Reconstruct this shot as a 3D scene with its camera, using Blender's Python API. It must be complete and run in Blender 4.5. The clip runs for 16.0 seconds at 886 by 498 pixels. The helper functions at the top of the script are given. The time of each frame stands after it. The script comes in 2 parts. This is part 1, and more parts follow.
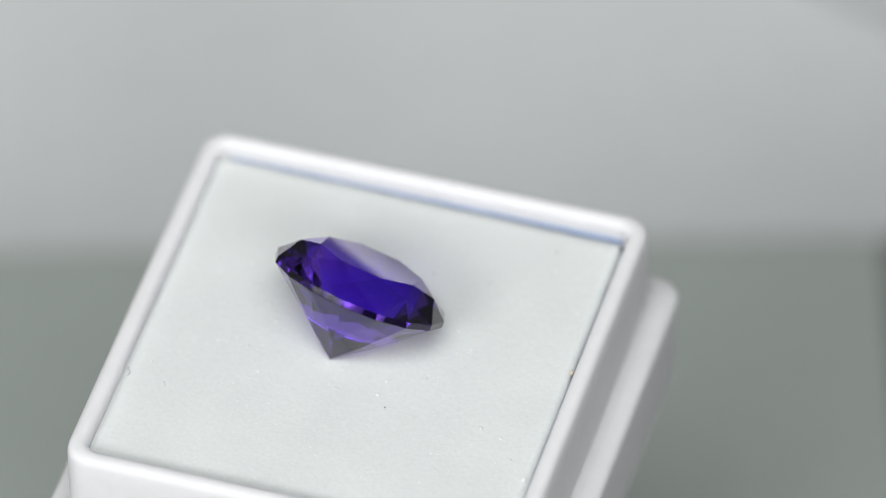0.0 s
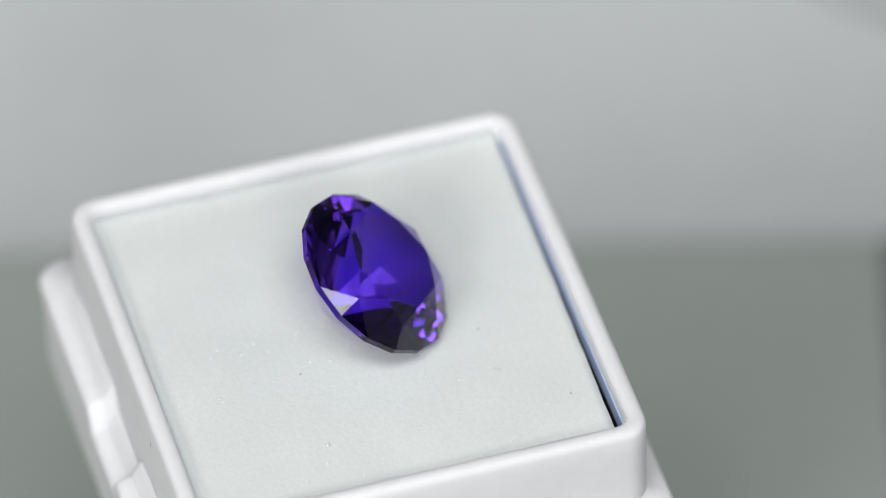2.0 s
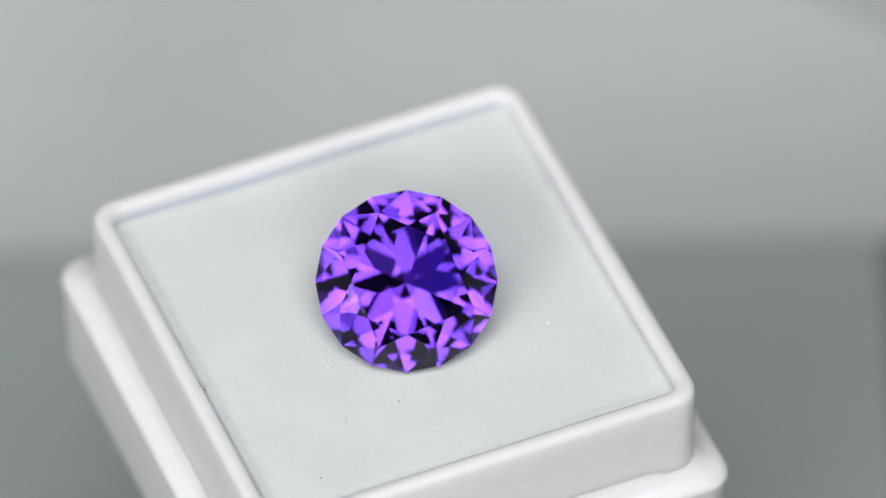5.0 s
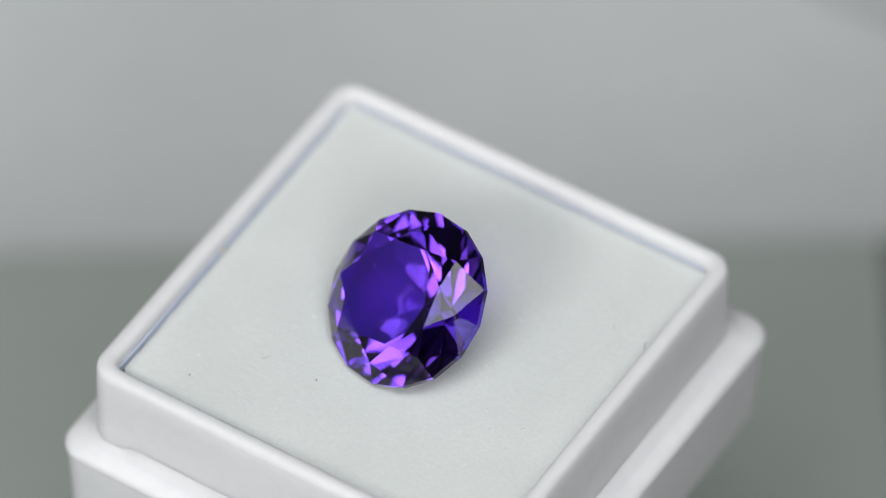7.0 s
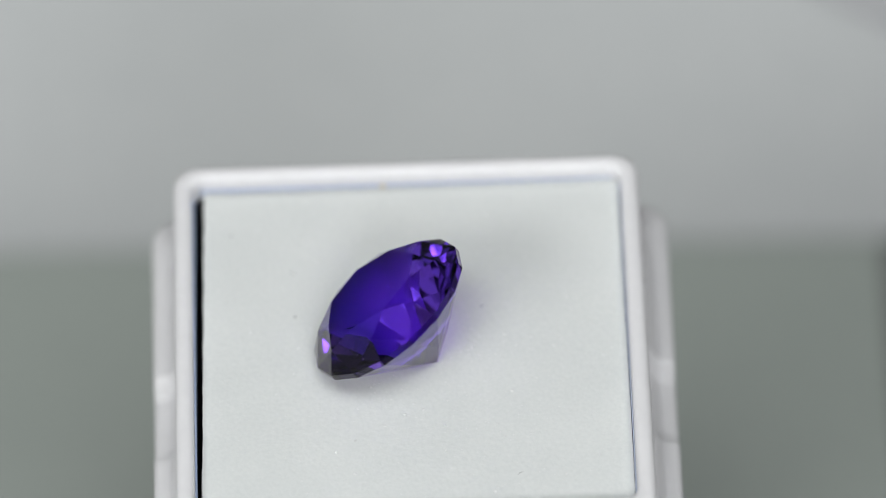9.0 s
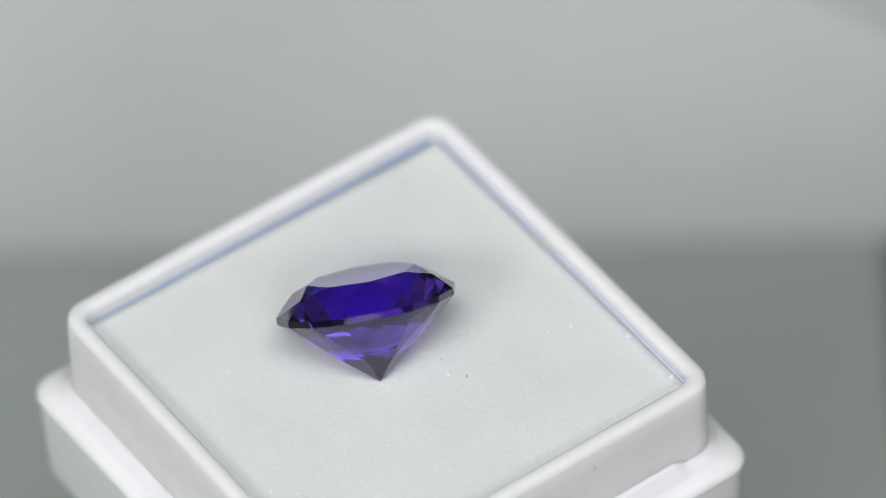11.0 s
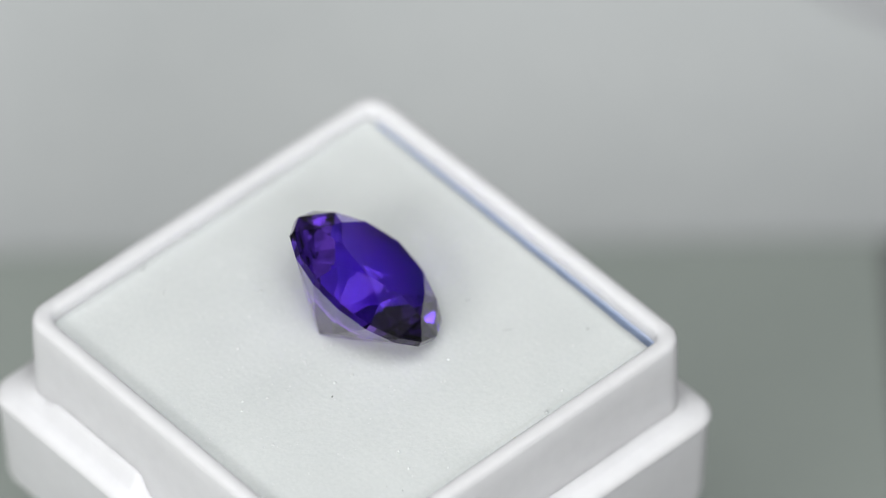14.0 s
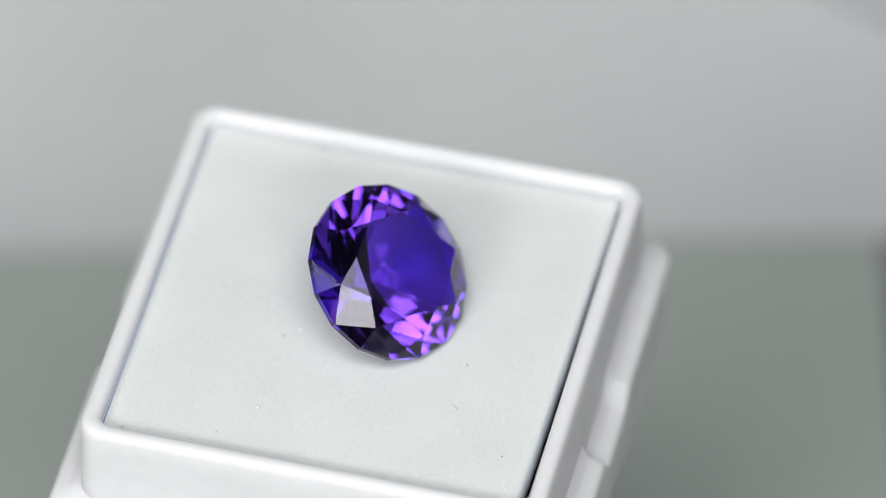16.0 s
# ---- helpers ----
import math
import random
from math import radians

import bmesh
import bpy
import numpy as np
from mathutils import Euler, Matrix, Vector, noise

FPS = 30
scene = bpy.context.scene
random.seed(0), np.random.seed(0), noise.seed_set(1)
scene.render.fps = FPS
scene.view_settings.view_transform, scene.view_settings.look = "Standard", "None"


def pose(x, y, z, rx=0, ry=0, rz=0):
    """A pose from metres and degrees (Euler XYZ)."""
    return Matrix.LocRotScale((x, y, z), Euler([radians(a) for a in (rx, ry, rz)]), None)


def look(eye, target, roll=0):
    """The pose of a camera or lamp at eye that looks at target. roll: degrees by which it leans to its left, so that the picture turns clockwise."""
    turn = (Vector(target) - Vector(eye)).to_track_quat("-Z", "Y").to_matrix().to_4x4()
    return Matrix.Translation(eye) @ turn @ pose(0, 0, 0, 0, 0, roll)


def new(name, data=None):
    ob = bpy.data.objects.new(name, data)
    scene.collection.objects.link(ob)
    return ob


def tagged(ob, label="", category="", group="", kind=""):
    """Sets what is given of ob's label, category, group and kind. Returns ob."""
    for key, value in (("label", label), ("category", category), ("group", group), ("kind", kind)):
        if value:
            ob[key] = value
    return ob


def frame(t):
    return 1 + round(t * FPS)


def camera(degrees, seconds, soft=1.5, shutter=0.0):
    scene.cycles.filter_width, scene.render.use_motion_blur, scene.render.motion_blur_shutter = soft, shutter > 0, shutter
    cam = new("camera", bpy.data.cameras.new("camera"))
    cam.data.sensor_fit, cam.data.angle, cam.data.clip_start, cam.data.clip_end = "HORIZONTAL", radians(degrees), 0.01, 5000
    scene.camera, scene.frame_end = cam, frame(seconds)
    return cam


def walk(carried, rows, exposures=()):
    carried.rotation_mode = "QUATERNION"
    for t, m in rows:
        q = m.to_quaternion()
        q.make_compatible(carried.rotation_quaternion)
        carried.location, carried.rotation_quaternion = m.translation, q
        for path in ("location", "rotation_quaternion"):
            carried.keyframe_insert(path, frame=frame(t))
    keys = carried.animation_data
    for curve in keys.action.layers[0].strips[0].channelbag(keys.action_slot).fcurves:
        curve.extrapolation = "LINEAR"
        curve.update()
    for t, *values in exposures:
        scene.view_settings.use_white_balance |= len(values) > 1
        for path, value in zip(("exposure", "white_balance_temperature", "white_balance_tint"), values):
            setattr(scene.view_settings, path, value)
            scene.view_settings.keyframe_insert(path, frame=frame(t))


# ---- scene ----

# ---------- camera: a long macro lens on a stand, half a metre off ----------
MM = 0.001
RIM_Z = 0.050         # height of the box's rim over the table
TABLE_Z = 0.0
cam = camera(6.0, 16.0, soft=0.8)
eye = (0.0, -333.894 * MM, RIM_Z + 373.607 * MM)
CAM_POSE = pose(*eye, 42.2713, 0.3847, -1.0193)
walk(cam, [(0.0, CAM_POSE), (16.0, CAM_POSE)],
     [(0.0, -0.02), (0.6, -0.10), (2.0, -0.07), (3.0, -0.06), (4.2, -0.11), (6.5, -0.20), (7.2, -0.27), (8.0, -0.25), (9.0, -0.23), (11.0, -0.17), (12.2, -0.07), (14.5, -0.08), (16.0, -0.01)])
cam.data.dof.use_dof = True
cam.data.dof.focus_distance = 0.4965
cam.data.dof.aperture_fstop = 17.0

# ---------- light ----------
world = bpy.data.worlds.new("room_air")
scene.world = world
world.use_nodes = True
world.node_tree.nodes["Background"].inputs["Color"].default_value = (0.9, 0.95, 1.0, 1)
world.node_tree.nodes["Background"].inputs["Strength"].default_value = 0.05


def softbox(name, at, to, width, height, power, colour):
    lamp = bpy.data.lights.new(name, "AREA")
    lamp.shape, lamp.size, lamp.size_y, lamp.energy, lamp.color = "RECTANGLE", width, height, power, colour
    # the cloth glows most in its middle and falls off softly to its edges
    lamp.use_nodes = True
    n, l = lamp.node_tree.nodes, lamp.node_tree.links
    place = n.new("ShaderNodeNewGeometry")
    off = n.new("ShaderNodeVectorMath")
    off.operation = "DISTANCE"
    off.inputs[1].default_value = (0.5, 0.5, 0.0)
    glow = n.new("ShaderNodeMapRange")
    glow.interpolation_type = "SMOOTHSTEP"
    for key, value in (("From Min", 0.08), ("From Max", 0.56), ("To Min", 1.4), ("To Max", 0.5)):
        glow.inputs[key].default_value = value
    l.new(place.outputs["Parametric"], off.inputs[0])
    l.new(off.outputs["Value"], glow.inputs["Value"])
    l.new(glow.outputs["Result"], n["Emission"].inputs["Strength"])
    ob = new(name, lamp)
    ob.matrix_world = look(at, to)
    return ob


AIM = (0, 0, RIM_Z)


def around(azimuth, elevation, distance):
    """A place seen from the stone: azimuth from the panel side towards +x, elevation, metres."""
    e, a = radians(elevation), radians(azimuth)
    return (distance * math.cos(e) * math.sin(a), distance * math.cos(e) * math.cos(a), RIM_Z + distance * math.sin(e))


softbox("softbox_high", around(-178, 66, 0.70), AIM, 0.58, 0.26, 4.0, (0.985, 1.0, 1.0))
softbox("softbox_low_left", around(-145, 34, 0.75), AIM, 0.37, 0.19, 2.7, (1.0, 0.995, 0.985))
softbox("softbox_low_right", around(169, 35, 0.75), AIM, 0.40, 0.19, 2.0, (0.99, 0.99, 1.0))


# ---------- materials ----------
def material(name, colour, rough=0.5, metal=0.0):
    m = bpy.data.materials.new(name)
    m.use_nodes = True
    b = m.node_tree.nodes["Principled BSDF"]
    b.inputs["Base Color"].default_value = (*colour, 1)
    b.inputs["Roughness"].default_value = rough
    b.inputs["Metallic"].default_value = metal
    return m, m.node_tree, b


def grain(m, tree, b, low, high, scales, weights=(0.5, 0.5), bump=0.0, bump_scale=1000.0, distance=0.0001):
    """Base colour between low and high by two noises, and a fine relief."""
    n, l = tree.nodes, tree.links
    co = n.new("ShaderNodeTexCoord")
    parts = []
    for s in scales:
        t = n.new("ShaderNodeTexNoise")
        t.inputs["Scale"].default_value = s
        t.inputs["Detail"].default_value = 4
        l.new(co.outputs["Object"], t.inputs["Vector"])
        parts.append(t)
    mix = n.new("ShaderNodeMix")
    mix.data_type = "FLOAT"
    mix.inputs[0].default_value = weights[1]
    l.new(parts[0].outputs["Fac"], mix.inputs[2])
    l.new(parts[1].outputs["Fac"], mix.inputs[3])
    ramp = n.new("ShaderNodeValToRGB")
    ramp.color_ramp.elements[0].position, ramp.color_ramp.elements[1].position = 0.3, 0.7
    ramp.color_ramp.elements[0].color, ramp.color_ramp.elements[1].color = (*low, 1), (*high, 1)
    l.new(mix.outputs[0], ramp.inputs["Fac"])
    l.new(ramp.outputs["Color"], b.inputs["Base Color"])
    if bump:
        t = n.new("ShaderNodeTexNoise")
        t.inputs["Scale"].default_value = bump_scale
        t.inputs["Detail"].default_value = 5
        l.new(co.outputs["Object"], t.inputs["Vector"])
        r = n.new("ShaderNodeBump")
        r.inputs["Strength"].default_value, r.inputs["Distance"].default_value = bump, distance
        l.new(t.outputs["Fac"], r.inputs["Height"])
        l.new(r.outputs["Normal"], b.inputs["Normal"])
    return m


PLASTIC = grain(*material("white_plastic", (0.8, 0.8, 0.82), 0.65), (0.79, 0.79, 0.81), (0.85, 0.85, 0.87), (120, 900), bump=0.15, bump_scale=700, distance=0.00003)
FOAM = grain(*material("white_foam", (0.8, 0.83, 0.83), 0.95), (0.70, 0.73, 0.725), (0.785, 0.81, 0.80), (160, 4200), (0.5, 0.5), bump=0.7, bump_scale=3400, distance=0.00004)
LINER = grain(*material("black_liner", (0.01, 0.01, 0.014), 0.7), (0.006, 0.007, 0.01), (0.015, 0.016, 0.024), (300, 2000))
LIP = grain(*material("blue_lining", (0.3, 0.38, 0.6), 0.5), (0.38, 0.47, 0.67), (0.48, 0.56, 0.75), (300, 2000))
PALE_LIP = grain(*material("pale_blue_lining", (0.55, 0.6, 0.76), 0.5), (0.53, 0.59, 0.74), (0.60, 0.66, 0.80), (300, 2000))
MAT = grain(*material("grey_green_mat", (0.2, 0.22, 0.2), 0.6), (0.318, 0.355, 0.33), (0.368, 0.405, 0.375), (40, 600), bump=0.2, bump_scale=900)
TABLETOP = grain(*material("dark_tabletop", (0.15, 0.15, 0.15), 0.5), (0.12, 0.125, 0.12), (0.17, 0.175, 0.17), (20, 300))
PANEL = grain(*material("pale_grey_card", (0.62, 0.64, 0.64), 0.8), (0.475, 0.497, 0.502), (0.523, 0.541, 0.542), (15, 400), bump=0.1, bump_scale=900)
# tone of the rod that draws the darker band on the card
BAND = grain(*material("grey_band", (0.35, 0.35, 0.38), 0.6), (0.43, 0.43, 0.455), (0.48, 0.48, 0.50), (300, 2000))
WALL = grain(*material("room_paint", (0.35, 0.36, 0.37), 0.9), (0.11, 0.112, 0.115), (0.14, 0.142, 0.145), (6, 120))
# side walls only: pale so that they bounce fill light onto the box
FILL_WALL = grain(*material("fill_wall_paint", (0.8, 0.8, 0.8), 0.9), (0.68, 0.685, 0.69), (0.74, 0.745, 0.75), (6, 120))
CEILING = grain(*material("ceiling_paint", (0.7, 0.7, 0.7), 0.9), (0.20, 0.20, 0.20), (0.24, 0.24, 0.24), (6, 120))
LINT = grain(*material("dark_lint", (0.08, 0.08, 0.08), 0.9), (0.05, 0.06, 0.06), (0.12, 0.13, 0.12), (500, 3000))
DUST = grain(*material("white_dust", (0.85, 0.86, 0.86), 0.5), (0.78, 0.80, 0.80), (0.85, 0.86, 0.86), (500, 3000))
# light sinks a little way into plastic and foam
for milky, depth in ((PLASTIC, 0.0016), (FOAM, 0.0003)):
    shader = milky.node_tree.nodes["Principled BSDF"]
    shader.inputs["Subsurface Weight"].default_value = 0.7
    shader.inputs["Subsurface Radius"].default_value = (1.0, 1.0, 1.0)
    shader.inputs["Subsurface Scale"].default_value = depth
CRUMB = grain(*material("cream_crumb", (0.7, 0.62, 0.45), 0.8), (0.62, 0.55, 0.4), (0.78, 0.7, 0.55), (900, 4000))


def gem_material(name, rough):
    """Clear violet crystal: a tinted refraction, and gloss at its facets by Fresnel."""
    m = bpy.data.materials.new(name)
    m.use_nodes = True
    n, l = m.node_tree.nodes, m.node_tree.links
    n.remove(n["Principled BSDF"])
    out = n["Material Output"]
    co = n.new("ShaderNodeTexCoord")
    t = n.new("ShaderNodeTexNoise")
    t.inputs["Scale"].default_value = 160
    t.inputs["Detail"].default_value = 1
    l.new(co.outputs["Object"], t.inputs["Vector"])
    ramp = n.new("ShaderNodeValToRGB")
    ramp.color_ramp.elements[0].position, ramp.color_ramp.elements[1].position = 0.35, 0.65
    ramp.color_ramp.elements[0].color, ramp.color_ramp.elements[1].color = (0.40, 0.28, 0.86, 1), (0.52, 0.31, 0.83, 1)
    l.new(t.outputs["Fac"], ramp.inputs["Fac"])
    through_it = n.new("ShaderNodeBsdfRefraction")
    through_it.inputs["IOR"].default_value = 1.55
    through_it.inputs["Roughness"].default_value = rough
    l.new(ramp.outputs["Color"], through_it.inputs["Color"])
    gloss = n.new("ShaderNodeBsdfGlossy")
    gloss.inputs["Roughness"].default_value = rough
    fresnel = n.new("ShaderNodeFresnel")
    fresnel.inputs["IOR"].default_value = 1.55
    # light that bounces fully inside the stone loses more of itself than what glances off its skin
    inside = n.new("ShaderNodeValToRGB")
    inside.color_ramp.elements[0].position, inside.color_ramp.elements[1].position = 0.9, 1.0
    inside.color_ramp.elements[0].color, inside.color_ramp.elements[1].color = (0.95, 0.93, 0.95, 1), (0.63, 0.53, 0.72, 1)
    l.new(fresnel.outputs["Fac"], inside.inputs["Fac"])
    l.new(inside.outputs["Color"], gloss.inputs["Color"])
    rest = n.new("ShaderNodeMath")
    rest.operation = "MULTIPLY_ADD"
    rest.inputs[1].default_value, rest.inputs[2].default_value = -0.15, 0.15
    l.new(fresnel.outputs["Fac"], rest.inputs[0])
    polish = n.new("ShaderNodeMath")
    polish.operation = "MULTIPLY_ADD"
    l.new(fresnel.outputs["Fac"], polish.inputs[0])
    l.new(rest.outputs["Value"], polish.inputs[1])
    l.new(fresnel.outputs["Fac"], polish.inputs[2])
    mix = n.new("ShaderNodeMixShader")
    l.new(polish.outputs["Value"], mix.inputs[0])
    l.new(through_it.outputs["BSDF"], mix.inputs[1])
    l.new(gloss.outputs["BSDF"], mix.inputs[2])
    l.new(mix.outputs["Shader"], out.inputs["Surface"])
    return m


GEM = gem_material("violet_gem", 0.0)
GIRDLE = gem_material("frosted_girdle", 0.07)


# ---------- mesh helpers ----------
def finish(name, bm, mat, smooth=False):
    bmesh.ops.recalc_face_normals(bm, faces=bm.faces)
    me = bpy.data.meshes.new(name)
    bm.to_mesh(me)
    bm.free()
    me.materials.append(mat)
    for p in me.polygons:
        p.use_smooth = smooth
    return me


def part(name, bm, mat, parent, label="", smooth=False):
    ob = new(name, finish(name, bm, mat, smooth))
    ob.parent = parent
    if label:
        tagged(ob, label)
    return ob


def box_bm(x0, x1, y0, y1, z0, z1, bevel=0.0):
    bm = bmesh.new()
    bmesh.ops.create_cube(bm, size=1)
    for v in bm.verts:
        v.co = Vector(((x0 + x1) / 2 + v.co.x * (x1 - x0), (y0 + y1) / 2 + v.co.y * (y1 - y0), (z0 + z1) / 2 + v.co.z * (z1 - z0)))
    if bevel:
        bmesh.ops.bevel(bm, geom=bm.edges[:], offset=bevel, segments=3, affect="EDGES", profile=0.5)
    return bm


def square(half, radius, steps=8):
    """A square outline with rounded corners, counter-clockwise."""
    out = []
    for k in range(4):
        sx, sy = ((1, 1), (-1, 1), (-1, -1), (1, -1))[k]
        for i in range(steps + 1):
            a = math.pi / 2 * (k + i / steps)
            out.append((sx * (half - radius) + radius * math.cos(a), sy * (half - radius) + radius * math.sin(a)))
    return out


def skin(bm, rings, close_first=False, close_last=False):
    rows = [[bm.verts.new(p) for p in ring] for ring in rings]
    for a, b in zip(rows, rows[1:]):
        for i in range(len(a)):
            j = (i + 1) % len(a)
            bm.faces.new((a[i], a[j], b[j], b[i]))
    if close_first:
        bm.faces.new(rows[0][::-1])
    if close_last:
        bm.faces.new(rows[-1])
    return rows


def profile_square(profile, steps=8, **caps):
    """Sweeps (half width, corner radius, z) rows in millimetres round a square."""
    bm = bmesh.new()
    skin(bm, [[(x * MM, y * MM, z * MM) for x, y in square(h, max(r, 0.05), steps)] for h, r, z in profile], **caps)
    return bm


# ---------- the turning stand: one axis, one even rate ----------
TURN_RATE = 27.9227
TURN_START = 4.0166 + TURN_RATE * 12.1
AXIS = (0.0, 0.0)
# where the box sits on the stand, and its slight lean
SEAT = Matrix.Translation((-1.0708 * MM, -1.5056 * MM, 0)) @ pose(0, 0, 0, -0.6323, -0.9302, 0)


def turn_rows():
    return [(i * 0.5, pose(*AXIS, RIM_Z, 0, 0, TURN_START - TURN_RATE * i * 0.5)) for i in range(33)]


# ---------- structure ----------
def structure():
    def plain(name, bm, mat, label, category):
        return tagged(new(name, finish(name, bm, mat)), label, category, kind="structure")
    # an unseen room, dark so that the stone's facets mirror black
    low, high, far = TABLE_Z - 0.032, TABLE_Z + 1.0, 0.85
    plain("ground", box_bm(-far, far, -far, far, low, TABLE_Z - 0.002), TABLETOP, "dark grey studio table top", "table top")
    plain("ceiling", box_bm(-far, far, -far, far, high, high + 0.03), CEILING, "plain dark grey studio ceiling", "ceiling")
    plain("wall_north", box_bm(-far, far, far, far + 0.03, low, high), WALL, "plain dark grey studio wall", "wall")
    plain("wall_south", box_bm(-far, far, -far - 0.03, -far, low, high), WALL, "plain dark grey studio wall", "wall")
    # two unseen white walls added as reflectors for the box's sides
    plain("wall_east", box_bm(far, far + 0.03, -far - 0.03, far + 0.03, low, high), FILL_WALL, "unseen white side wall added to bounce fill light", "wall")
    plain("wall_west", box_bm(-far - 0.03, -far, -far - 0.03, far + 0.03, low, high), FILL_WALL, "unseen white side wall added to bounce fill light", "wall")


def backdrop():
    tagged(new("table_mat", finish("table_mat", box_bm(-0.25, 0.0340, -0.2, 0.0515, TABLE_Z - 0.002, TABLE_Z, 0.0004), MAT)),
           "smooth grey-green mat lying on the table", "mat")
    # a sheet of card that lies on the table and sweeps up behind
    bow, edge = 0.020, 0.0516

    def sweep(phi, lift=0.0):
        return edge + (bow - lift) * math.sin(phi), TABLE_Z + 0.0002 + bow - (bow - lift) * math.cos(phi)
    rings = []
    for i in range(25):
        phi = radians(64 * i / 24)
        (y0, z0), (y1, z1) = sweep(phi), sweep(phi, -0.0006)
        rings.append((y0, z0, y1, z1))
    bm = bmesh.new()
    skin(bm, [[(-0.3, y0, z0), (0.3, y0, z0), (0.3, y1, z1), (-0.3, y1, z1)] for y0, z0, y1, z1 in rings], close_first=True, close_last=True)
    tagged(new("background_sheet", finish("background_sheet", bm, PANEL)), "pale grey card sweeping up behind the mat", "card")
    # a thin rod added to draw the dark diagonal band across the card
    bm = bmesh.new()
    rows = []
    for i in range(15):
        phi = radians(62 - 60 * i / 14)
        y, z = sweep(phi, 0.0007)
        rows.append(Vector((0.0262 + 0.0350 * i / 14, y, z)))
    loops = []
    for i, p in enumerate(rows):
        d = (rows[min(i + 1, 14)] - rows[max(i - 1, 0)]).normalized()
        side = d.cross(Vector((0, 0, 1))).normalized()
        up = side.cross(d)
        loops.append([p + (side * math.cos(k * math.tau / 12) + up * math.sin(k * math.tau / 12)) * 0.0007 for k in range(12)])
    skin(bm, loops, close_first=True, close_last=True)
    tagged(new("cord", finish("cord", bm, BAND, True)), "thin grey rod added as the dark diagonal band on the pale card", "cord")


# ---------- the display box ----------
def display_box():
    base = new("display_box")
    tagged(base, "open white plastic gem display box with a foam pad", "box")

    def place(bm):
        bmesh.ops.transform(bm, matrix=SEAT, verts=bm.verts)
        return bm
    # the collar that rises over the foam
    collar = [(12.9, 0.9, -1.9), (12.92, 0.9, -0.5), (12.95, 0.95, -0.28), (13.05, 1.05, -0.1), (13.25, 1.2, -0.0),
              (13.6, 1.3, -0.0), (13.82, 1.4, -0.08), (13.95, 1.48, -0.25), (14.0, 1.52, -0.5), (14.03, 1.54, -2.0), (14.08, 1.56, -8.2)]
    part("collar", place(profile_square(collar)), PLASTIC, base, "", True)
    # the tray under it sits a little askew
    lean = pose(-0.18 * MM, -0.13 * MM, 0, -0.14, -0.52, 0)
    shell = [(13.9, 1.8, -5.85), (14.12, 1.8, -5.9), (14.22, 1.8, -5.98), (14.62, 1.8, -6.36), (14.74, 1.8, -6.43), (15.3, 1.75, -6.56), (15.52, 1.7, -6.68), (15.67, 1.7, -6.9),
             (15.67, 1.7, -7.1), (15.58, 1.7, -7.25), (15.55, 1.7, -7.5), (15.38, 1.7, -13.2), (15.28, 1.65, -13.6), (15.0, 1.5, -13.95), (14.5, 1.3, -14.05)]

    # on two opposite sides a steep shelf runs along the collar, and the edge dips into a thumb notch
    def ease(v):
        v = min(1.0, max(0.0, v))
        return v * v * (3 - 2 * v)
    rings = []
    for (half, radius, z), shelf in zip(shell, (0.5, 0.5, 0.45, 0.05) + (0,) * 11):
        ring = square(half, radius)
        quarter = len(ring) // 4
        along = [-12.0 + 24.0 * k / 120 for k in range(121)]
        ring = ring[:quarter] + [(x, half) for x in along[::-1]] + ring[quarter:3 * quarter] + [(x, -half) for x in along] + ring[3 * quarter:]
        row = []
        for x, y in ring:
            dip = ease((x + 3.35) / 1.1) * ease((3.1 - x) / 1.0) if abs(y) > half - 0.001 and z > -8 else 0.0
            lift = shelf * ease((11.9 - abs(x)) / 1.2) if abs(y) > half - 0.001 else 0.0
            row.append((x * MM, y * MM, (z + lift - 1.35 * dip) * MM))
        rings.append(row)
    bm = bmesh.new()
    skin(bm, rings, close_last=True)
    bmesh.ops.transform(bm, matrix=lean, verts=bm.verts)
    part("base_tray", place(bm), PLASTIC, base, "", True)
    part("liner", place(profile_square([(12.86, 0.9, -1.7), (12.84, 0.9, -10.2)], close_last=True)), LINER, base, "black lining deep inside the box")
    for x0, x1, y0, y1, z0, z1 in ((12.80, 12.90, -12.84, 12.6, -1.50, -1.0), (-12.84, 12.79, 12.80, 12.90, -2.3, -1.2), (-12.7, 12.79, -12.895, -12.83, -2.0, -0.90)):
        part("liner_lip", place(box_bm(x0 * MM, x1 * MM, y0 * MM, y1 * MM, z0 * MM, z1 * MM)), LIP if y0 > 12 else PALE_LIP, base, "pale blue edge of the lining")
    # foam pad, cut by hand a little out of square
    corners = ((12.52, 12.20), (-12.9, 12.55), (-12.9, -12.80), (12.70, -12.76))   # ++, -+, --, +-
    bm = bmesh.new()
    n = 48
    wob = [[noise.noise((i * 0.35, k * 9.1, 0)) * 0.08 for i in range(n + 1)] for k in range(4)]
    grid = []
    for j in range(n + 1):
        row = []
        for i in range(n + 1):
            u, v = i / n, j / n
            p = [(corners[2][c] * (1 - u) + corners[3][c] * u) * (1 - v) + (corners[1][c] * (1 - u) + corners[0][c] * u) * v for c in (0, 1)]
            if i == 0:
                p[0] += abs(wob[0][j]) * 0.2
            if i == n:
                p[0] -= abs(wob[1][j])
            if j == 0:
                p[1] += abs(wob[2][i]) * 0.5
            if j == n:
                p[1] -= abs(wob[3][i])
            edge = min(i, j, n - i, n - j)
            z = -0.95 + 0.06 * noise.noise((p[0] * 0.2, p[1] * 0.2, 3)) + 0.02 * noise.noise((p[0], p[1], 7)) - (0.02 if edge == 0 else 0)
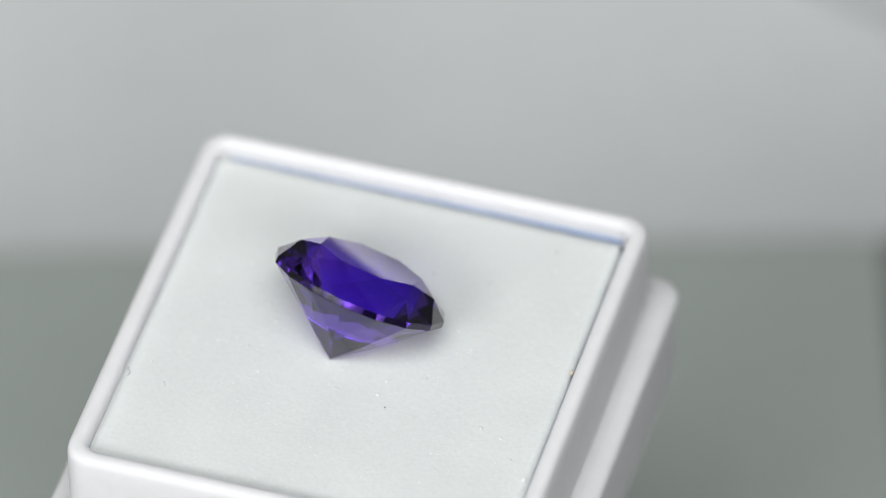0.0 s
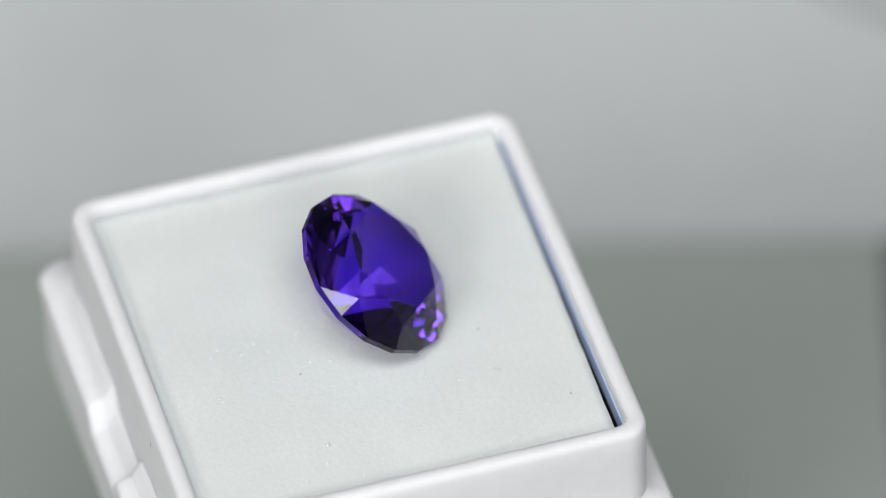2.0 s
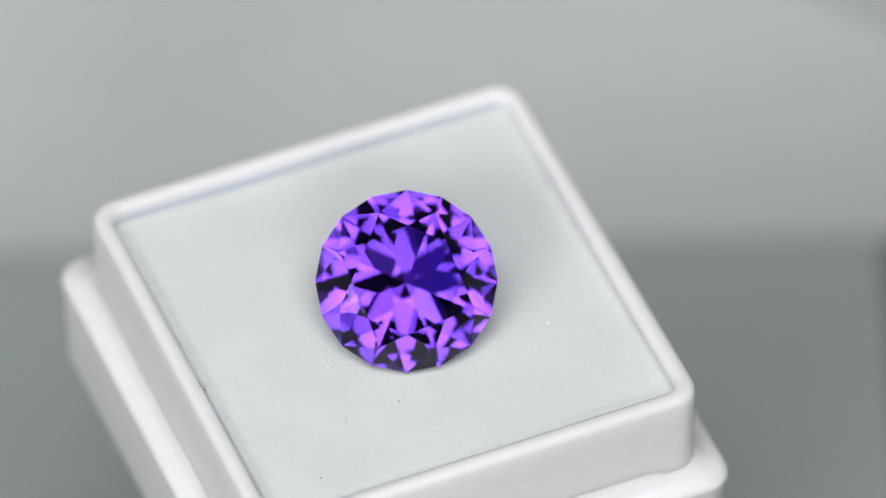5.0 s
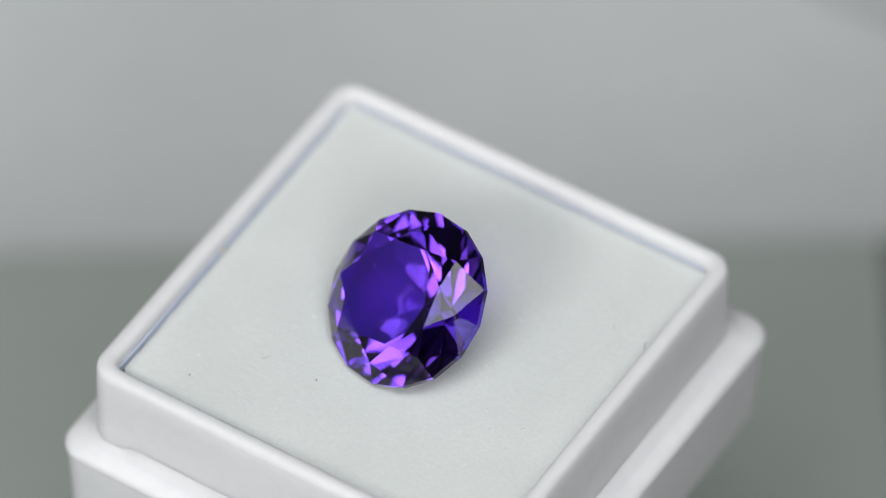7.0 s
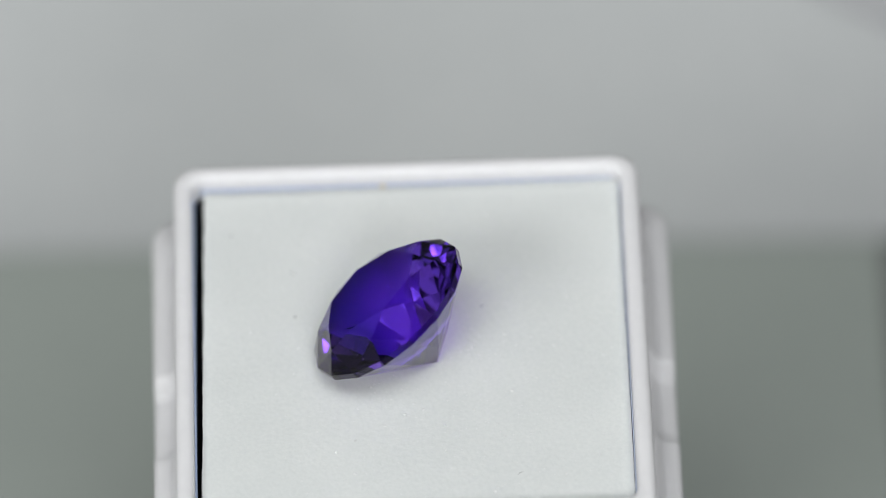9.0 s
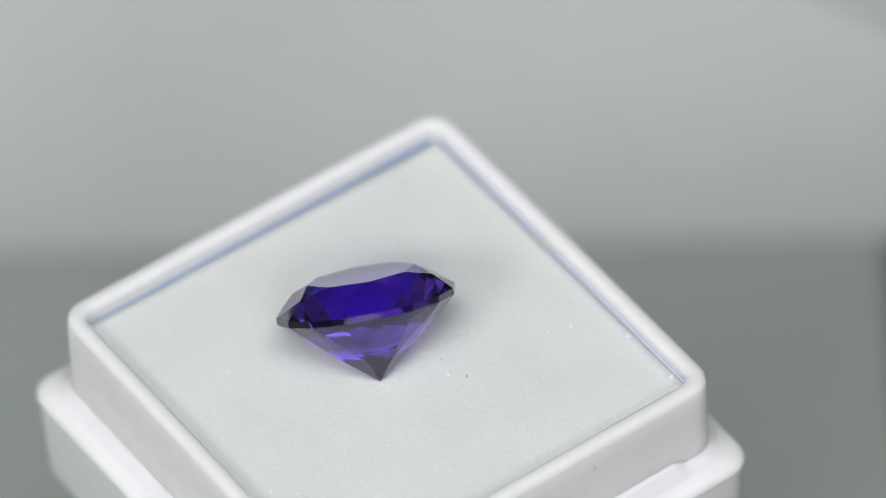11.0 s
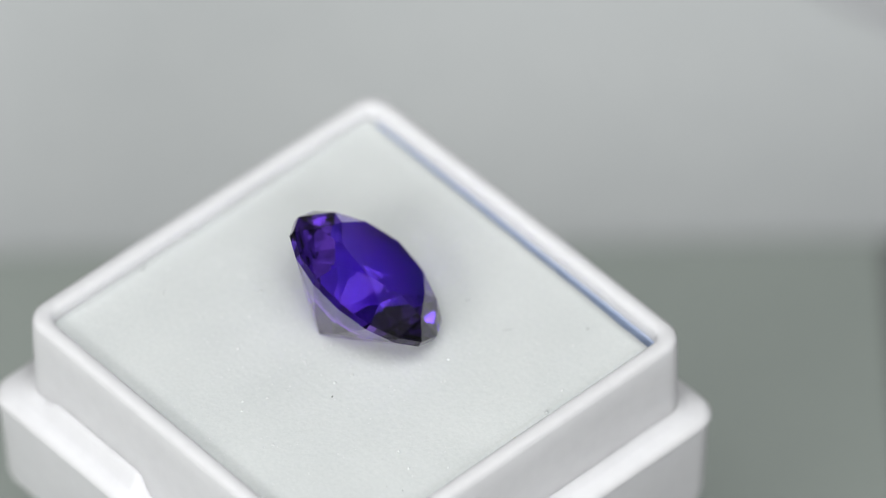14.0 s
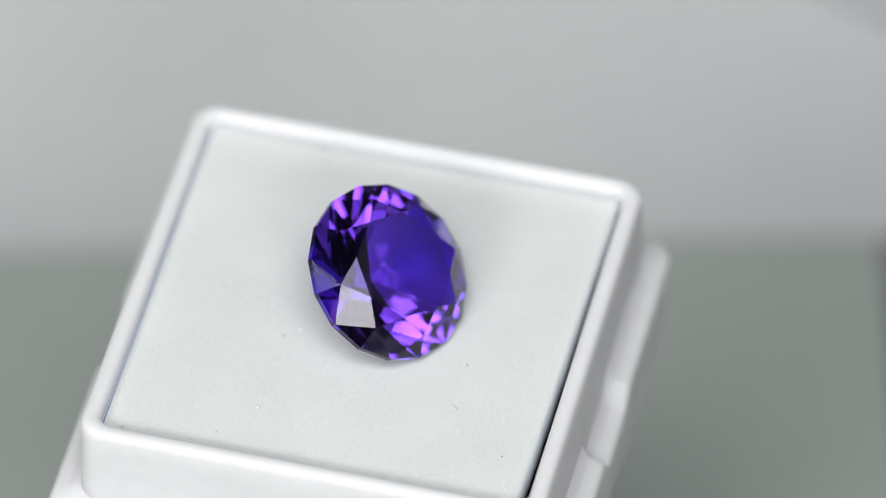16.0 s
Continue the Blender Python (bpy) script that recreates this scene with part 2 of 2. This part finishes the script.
            # the stone presses a shallow dent into the pad
            q = math.hypot(p[0] + 1.2, p[1] + 0.9)
            z -= 0.05 * math.exp(-(q / 2.5) ** 2)
            row.append(bm.verts.new((p[0] * MM, p[1] * MM, z * MM)))
        grid.append(row)
    for j in range(n):
        for i in range(n):
            bm.faces.new((grid[j][i], grid[j][i + 1], grid[j + 1][i + 1], grid[j + 1][i]))
    rim = [grid[0][i] for i in range(n)] + [grid[j][n] for j in range(n)] + [grid[n][n - i] for i in range(n)] + [grid[n - j][0] for j in range(n)]
    low = [bm.verts.new((v.co.x, v.co.y, -3.2 * MM)) for v in rim]
    for i in range(len(rim)):
        j = (i + 1) % len(rim)
        bm.faces.new((rim[j], rim[i], low[i], low[j]))
    foam = part("foam_pad", place(bm), FOAM, base, "white foam pad", True)
    return base


def pedestal():
    bm = bmesh.new()
    rings = []
    for r, z in ((8.6, -14.1), (9.0, -14.4), (9.0, -48.0), (9.4, -49.6), (9.4, -49.95)):
        rings.append([(r * MM * math.cos(a), r * MM * math.sin(a), z * MM) for a in [i * math.tau / 48 for i in range(48)]])
    skin(bm, rings[::-1], close_first=True, close_last=True)
    return tagged(new("turning_post", finish("turning_post", bm, TABLETOP)), "plain dark turning post under the box", "stand")


# ---------- the stone ----------
def gemstone():
    """A round brilliant with a sixteen-sided girdle, lying on its pavilion."""
    radius, girdle = 5.40 * MM, 0.035
    table_r, star_r, low_r = 0.60, 0.80, 0.36
    crown, depth = 0.29, 0.84
    c8 = math.cos(math.pi / 8)
    az, tilt, phase = radians(68.763), radians(39.515), radians(-1.249)
    nrm = Vector((math.sin(tilt) * math.cos(az), math.sin(tilt) * math.sin(az), math.cos(tilt)))
    u = Vector((-math.sin(az), math.cos(az), 0))
    v = nrm.cross(u)
    step = math.pi / 8
    m = Matrix((u, v, nrm)).transposed().to_4x4()
    spin = pose(0, 0, 0, 0, 0, math.degrees(phase))
    seat = SEAT @ Matrix.Translation(Vector((-0.3613, 1.2984, 2.7355)) * MM) @ m @ spin
    heart = seat @ Vector((0, 0, -0.2 * radius))
    base = tagged(new("gemstone"), "round faceted violet gemstone lying on white foam", "gemstone")

    def pt(r, a, z):
        return seat @ (Vector((r * math.cos(a), r * math.sin(a), z)) * radius)
    top = [pt(1, k * step, girdle) for k in range(16)]
    bot = [pt(1, k * step, -girdle) for k in range(16)]
    tab = [pt(table_r, 2 * j * step, crown + girdle) for j in range(8)]
    star_z = crown * (1 - (star_r * c8 - table_r) / (1 - table_r)) + girdle
    star = [pt(star_r, (2 * j + 1) * step, star_z) for j in range(8)]
    low_z = -depth * (1 - low_r * c8) - girdle
    low = [pt(low_r, (2 * j + 1) * step, low_z) for j in range(8)]
    culet = pt(0, 0, -depth - girdle)
    facets = {"table_facet": [tab], "crown": [], "girdle": [], "pavilion": []}
    for k in range(16):
        facets["girdle"].append((top[k], bot[k], bot[(k + 1) % 16], top[(k + 1) % 16]))
    for j in range(8):
        p, q = (j - 1) % 8, (j + 1) % 8
        k = 2 * j
        facets["crown"] += [(tab[j], star[p], top[k], star[j]), (tab[j], star[j], tab[q]), (star[j], top[k], top[k + 1]), (star[j], top[k + 1], top[(k + 2) % 16])]
        facets["pavilion"] += [(culet, low[j], bot[k], low[p]), (low[j], bot[k + 1], bot[k]), (low[j], bot[(k + 2) % 16], bot[k + 1])]
    for name, faces in facets.items():
        verts, index = [], []
        for f in faces:
            f = list(f)
            centre = sum(f, Vector()) / len(f)
            if (f[1] - f[0]).cross(f[2] - f[0]).dot(centre - heart) < 0:
                f.reverse()
            index.append(list(range(len(verts), len(verts) + len(f))))
            verts += f
        me = bpy.data.meshes.new(name)
        me.from_pydata(verts, [], index)
        me.materials.append(GIRDLE if name == "girdle" else GEM)
        ob = new(name, me)
        ob.parent = base
    return base


# ---------- lint and dust on the foam ----------
def flecks():
    out = []

    def speck(name, x, y, size, mat, label, category):
        bm = bmesh.new()
        bmesh.ops.create_icosphere(bm, subdivisions=1, radius=size * MM)
        for w in bm.verts:
            w.co *= 1 + 0.4 * noise.noise(w.co * 4000 + Vector((x, y, 0)))
        bmesh.ops.transform(bm, matrix=SEAT @ Matrix.Translation((x * MM, y * MM, (-0.95 + size * 0.5) * MM)), verts=bm.verts)
        out.append(tagged(new(name, finish(name, bm, mat)), label, category, group=name + "s on the foam"))

    def fibre(points, label, thick=0.015):
        bm = bmesh.new()
        pts = [Vector((x * MM, y * MM, z * MM)) for x, y, z in points]
        rings = []
        for i, p in enumerate(pts):
            d = (pts[min(i + 1, len(pts) - 1)] - pts[max(i - 1, 0)]).normalized()
            side = d.cross(Vector((0, 0, 1))).normalized()
            up = side.cross(d)
            rings.append([p + (side * math.cos(a) + up * math.sin(a)) * thick * MM for a in [k * math.tau / 5 for k in range(5)]])
        skin(bm, rings, close_first=True, close_last=True)
        bmesh.ops.transform(bm, matrix=SEAT, verts=bm.verts)
        out.append(tagged(new("lint_fibre", finish("lint_fibre", bm, LINT)), label, "lint"))

    for x, y, size in ((2.85, -4.26, 0.055), (2.45, 6.85, 0.05), (11.17, -6.13, 0.03), (8.98, 10.55, 0.05), (4.55, -1.34, 0.03)):
        speck("lint_speck", x, y, size, LINT, "tiny dark lint speck on the foam", "lint")
    for x, y, size in ((8.74, -4.31, 0.12), (2.33, -2.27, 0.10), (12.33, -7.49, 0.17), (12.41, -11.64, 0.19), (12.3, 4.2, 0.13), (-6.4, -1.8, 0.09)):
        speck("foam_crumb", x, y, size, FOAM, "tiny loose white foam crumb on the pad", "crumb")
    speck("crumb", 12.65, 1.4, 0.16, CRUMB, "tiny cream crumb beside the box's rim", "crumb")
    fibre([(-12.55 + 0.12 * math.sin(i * 1.1), -6.1 + 0.13 * i, -0.88 + 0.05 * (i % 2)) for i in range(6)], "curled dark fibre on the foam by the rim")
    fibre([(-10.35 + 0.08 * i, -5.95 - 0.04 * i * i, -0.89) for i in range(4)], "short grey fibre on the foam", 0.008)
    fibre([(5.75 + 0.02 * i * i, 6.75 + 0.11 * i, -0.89) for i in range(5)], "thin grey fibre on the foam", 0.007)
    fibre([(5.0 + 0.03 * math.sin(i), -14.07, -1.5 - 0.1 * i) for i in range(4)], "tiny dark fibre clinging to the box's collar")

    # white grains scattered over the pad
    bm = bmesh.new()
    rnd = random.Random(11)
    for i in range(520):
        x, y = rnd.uniform(-12, 12), rnd.uniform(-12, 12)
        if i % 2:
            x, y = rnd.gauss(-1.5, 4), rnd.gauss(-2, 4)
        if max(abs(x), abs(y)) > 12.2:
            continue
        s = rnd.choice((0.03, 0.04, 0.055, 0.075)) * MM
        if i % 9 == 0:
            s *= 1.9
        base = Vector((x * MM, y * MM, -0.925 * MM))
        vs = [bm.verts.new(base + Vector((rnd.uniform(0.5, 1) * s * a, rnd.uniform(0.5, 1) * s * b, rnd.uniform(0.3, 1) * s * c)))
              for a, b, c in ((1, 0, 0), (-1, 0, 0), (0, 1, 0), (0, -1, 0), (0, 0, 1), (0, 0, -1))]
        for f in ((0, 2, 4), (2, 1, 4), (1, 3, 4), (3, 0, 4), (2, 0, 5), (1, 2, 5), (3, 1, 5), (0, 3, 5)):
            bm.faces.new([vs[k] for k in f])
    bmesh.ops.transform(bm, matrix=SEAT, verts=bm.verts)
    out.append(tagged(new("dust", finish("dust", bm, DUST)), "fine white dust grains scattered on the foam", "dust", kind="stuff"))
    return out


structure()
backdrop()
TURNING = [display_box(), pedestal(), gemstone()] + flecks()


def motions():
    for thing in TURNING:
        walk(thing, turn_rows())


motions()
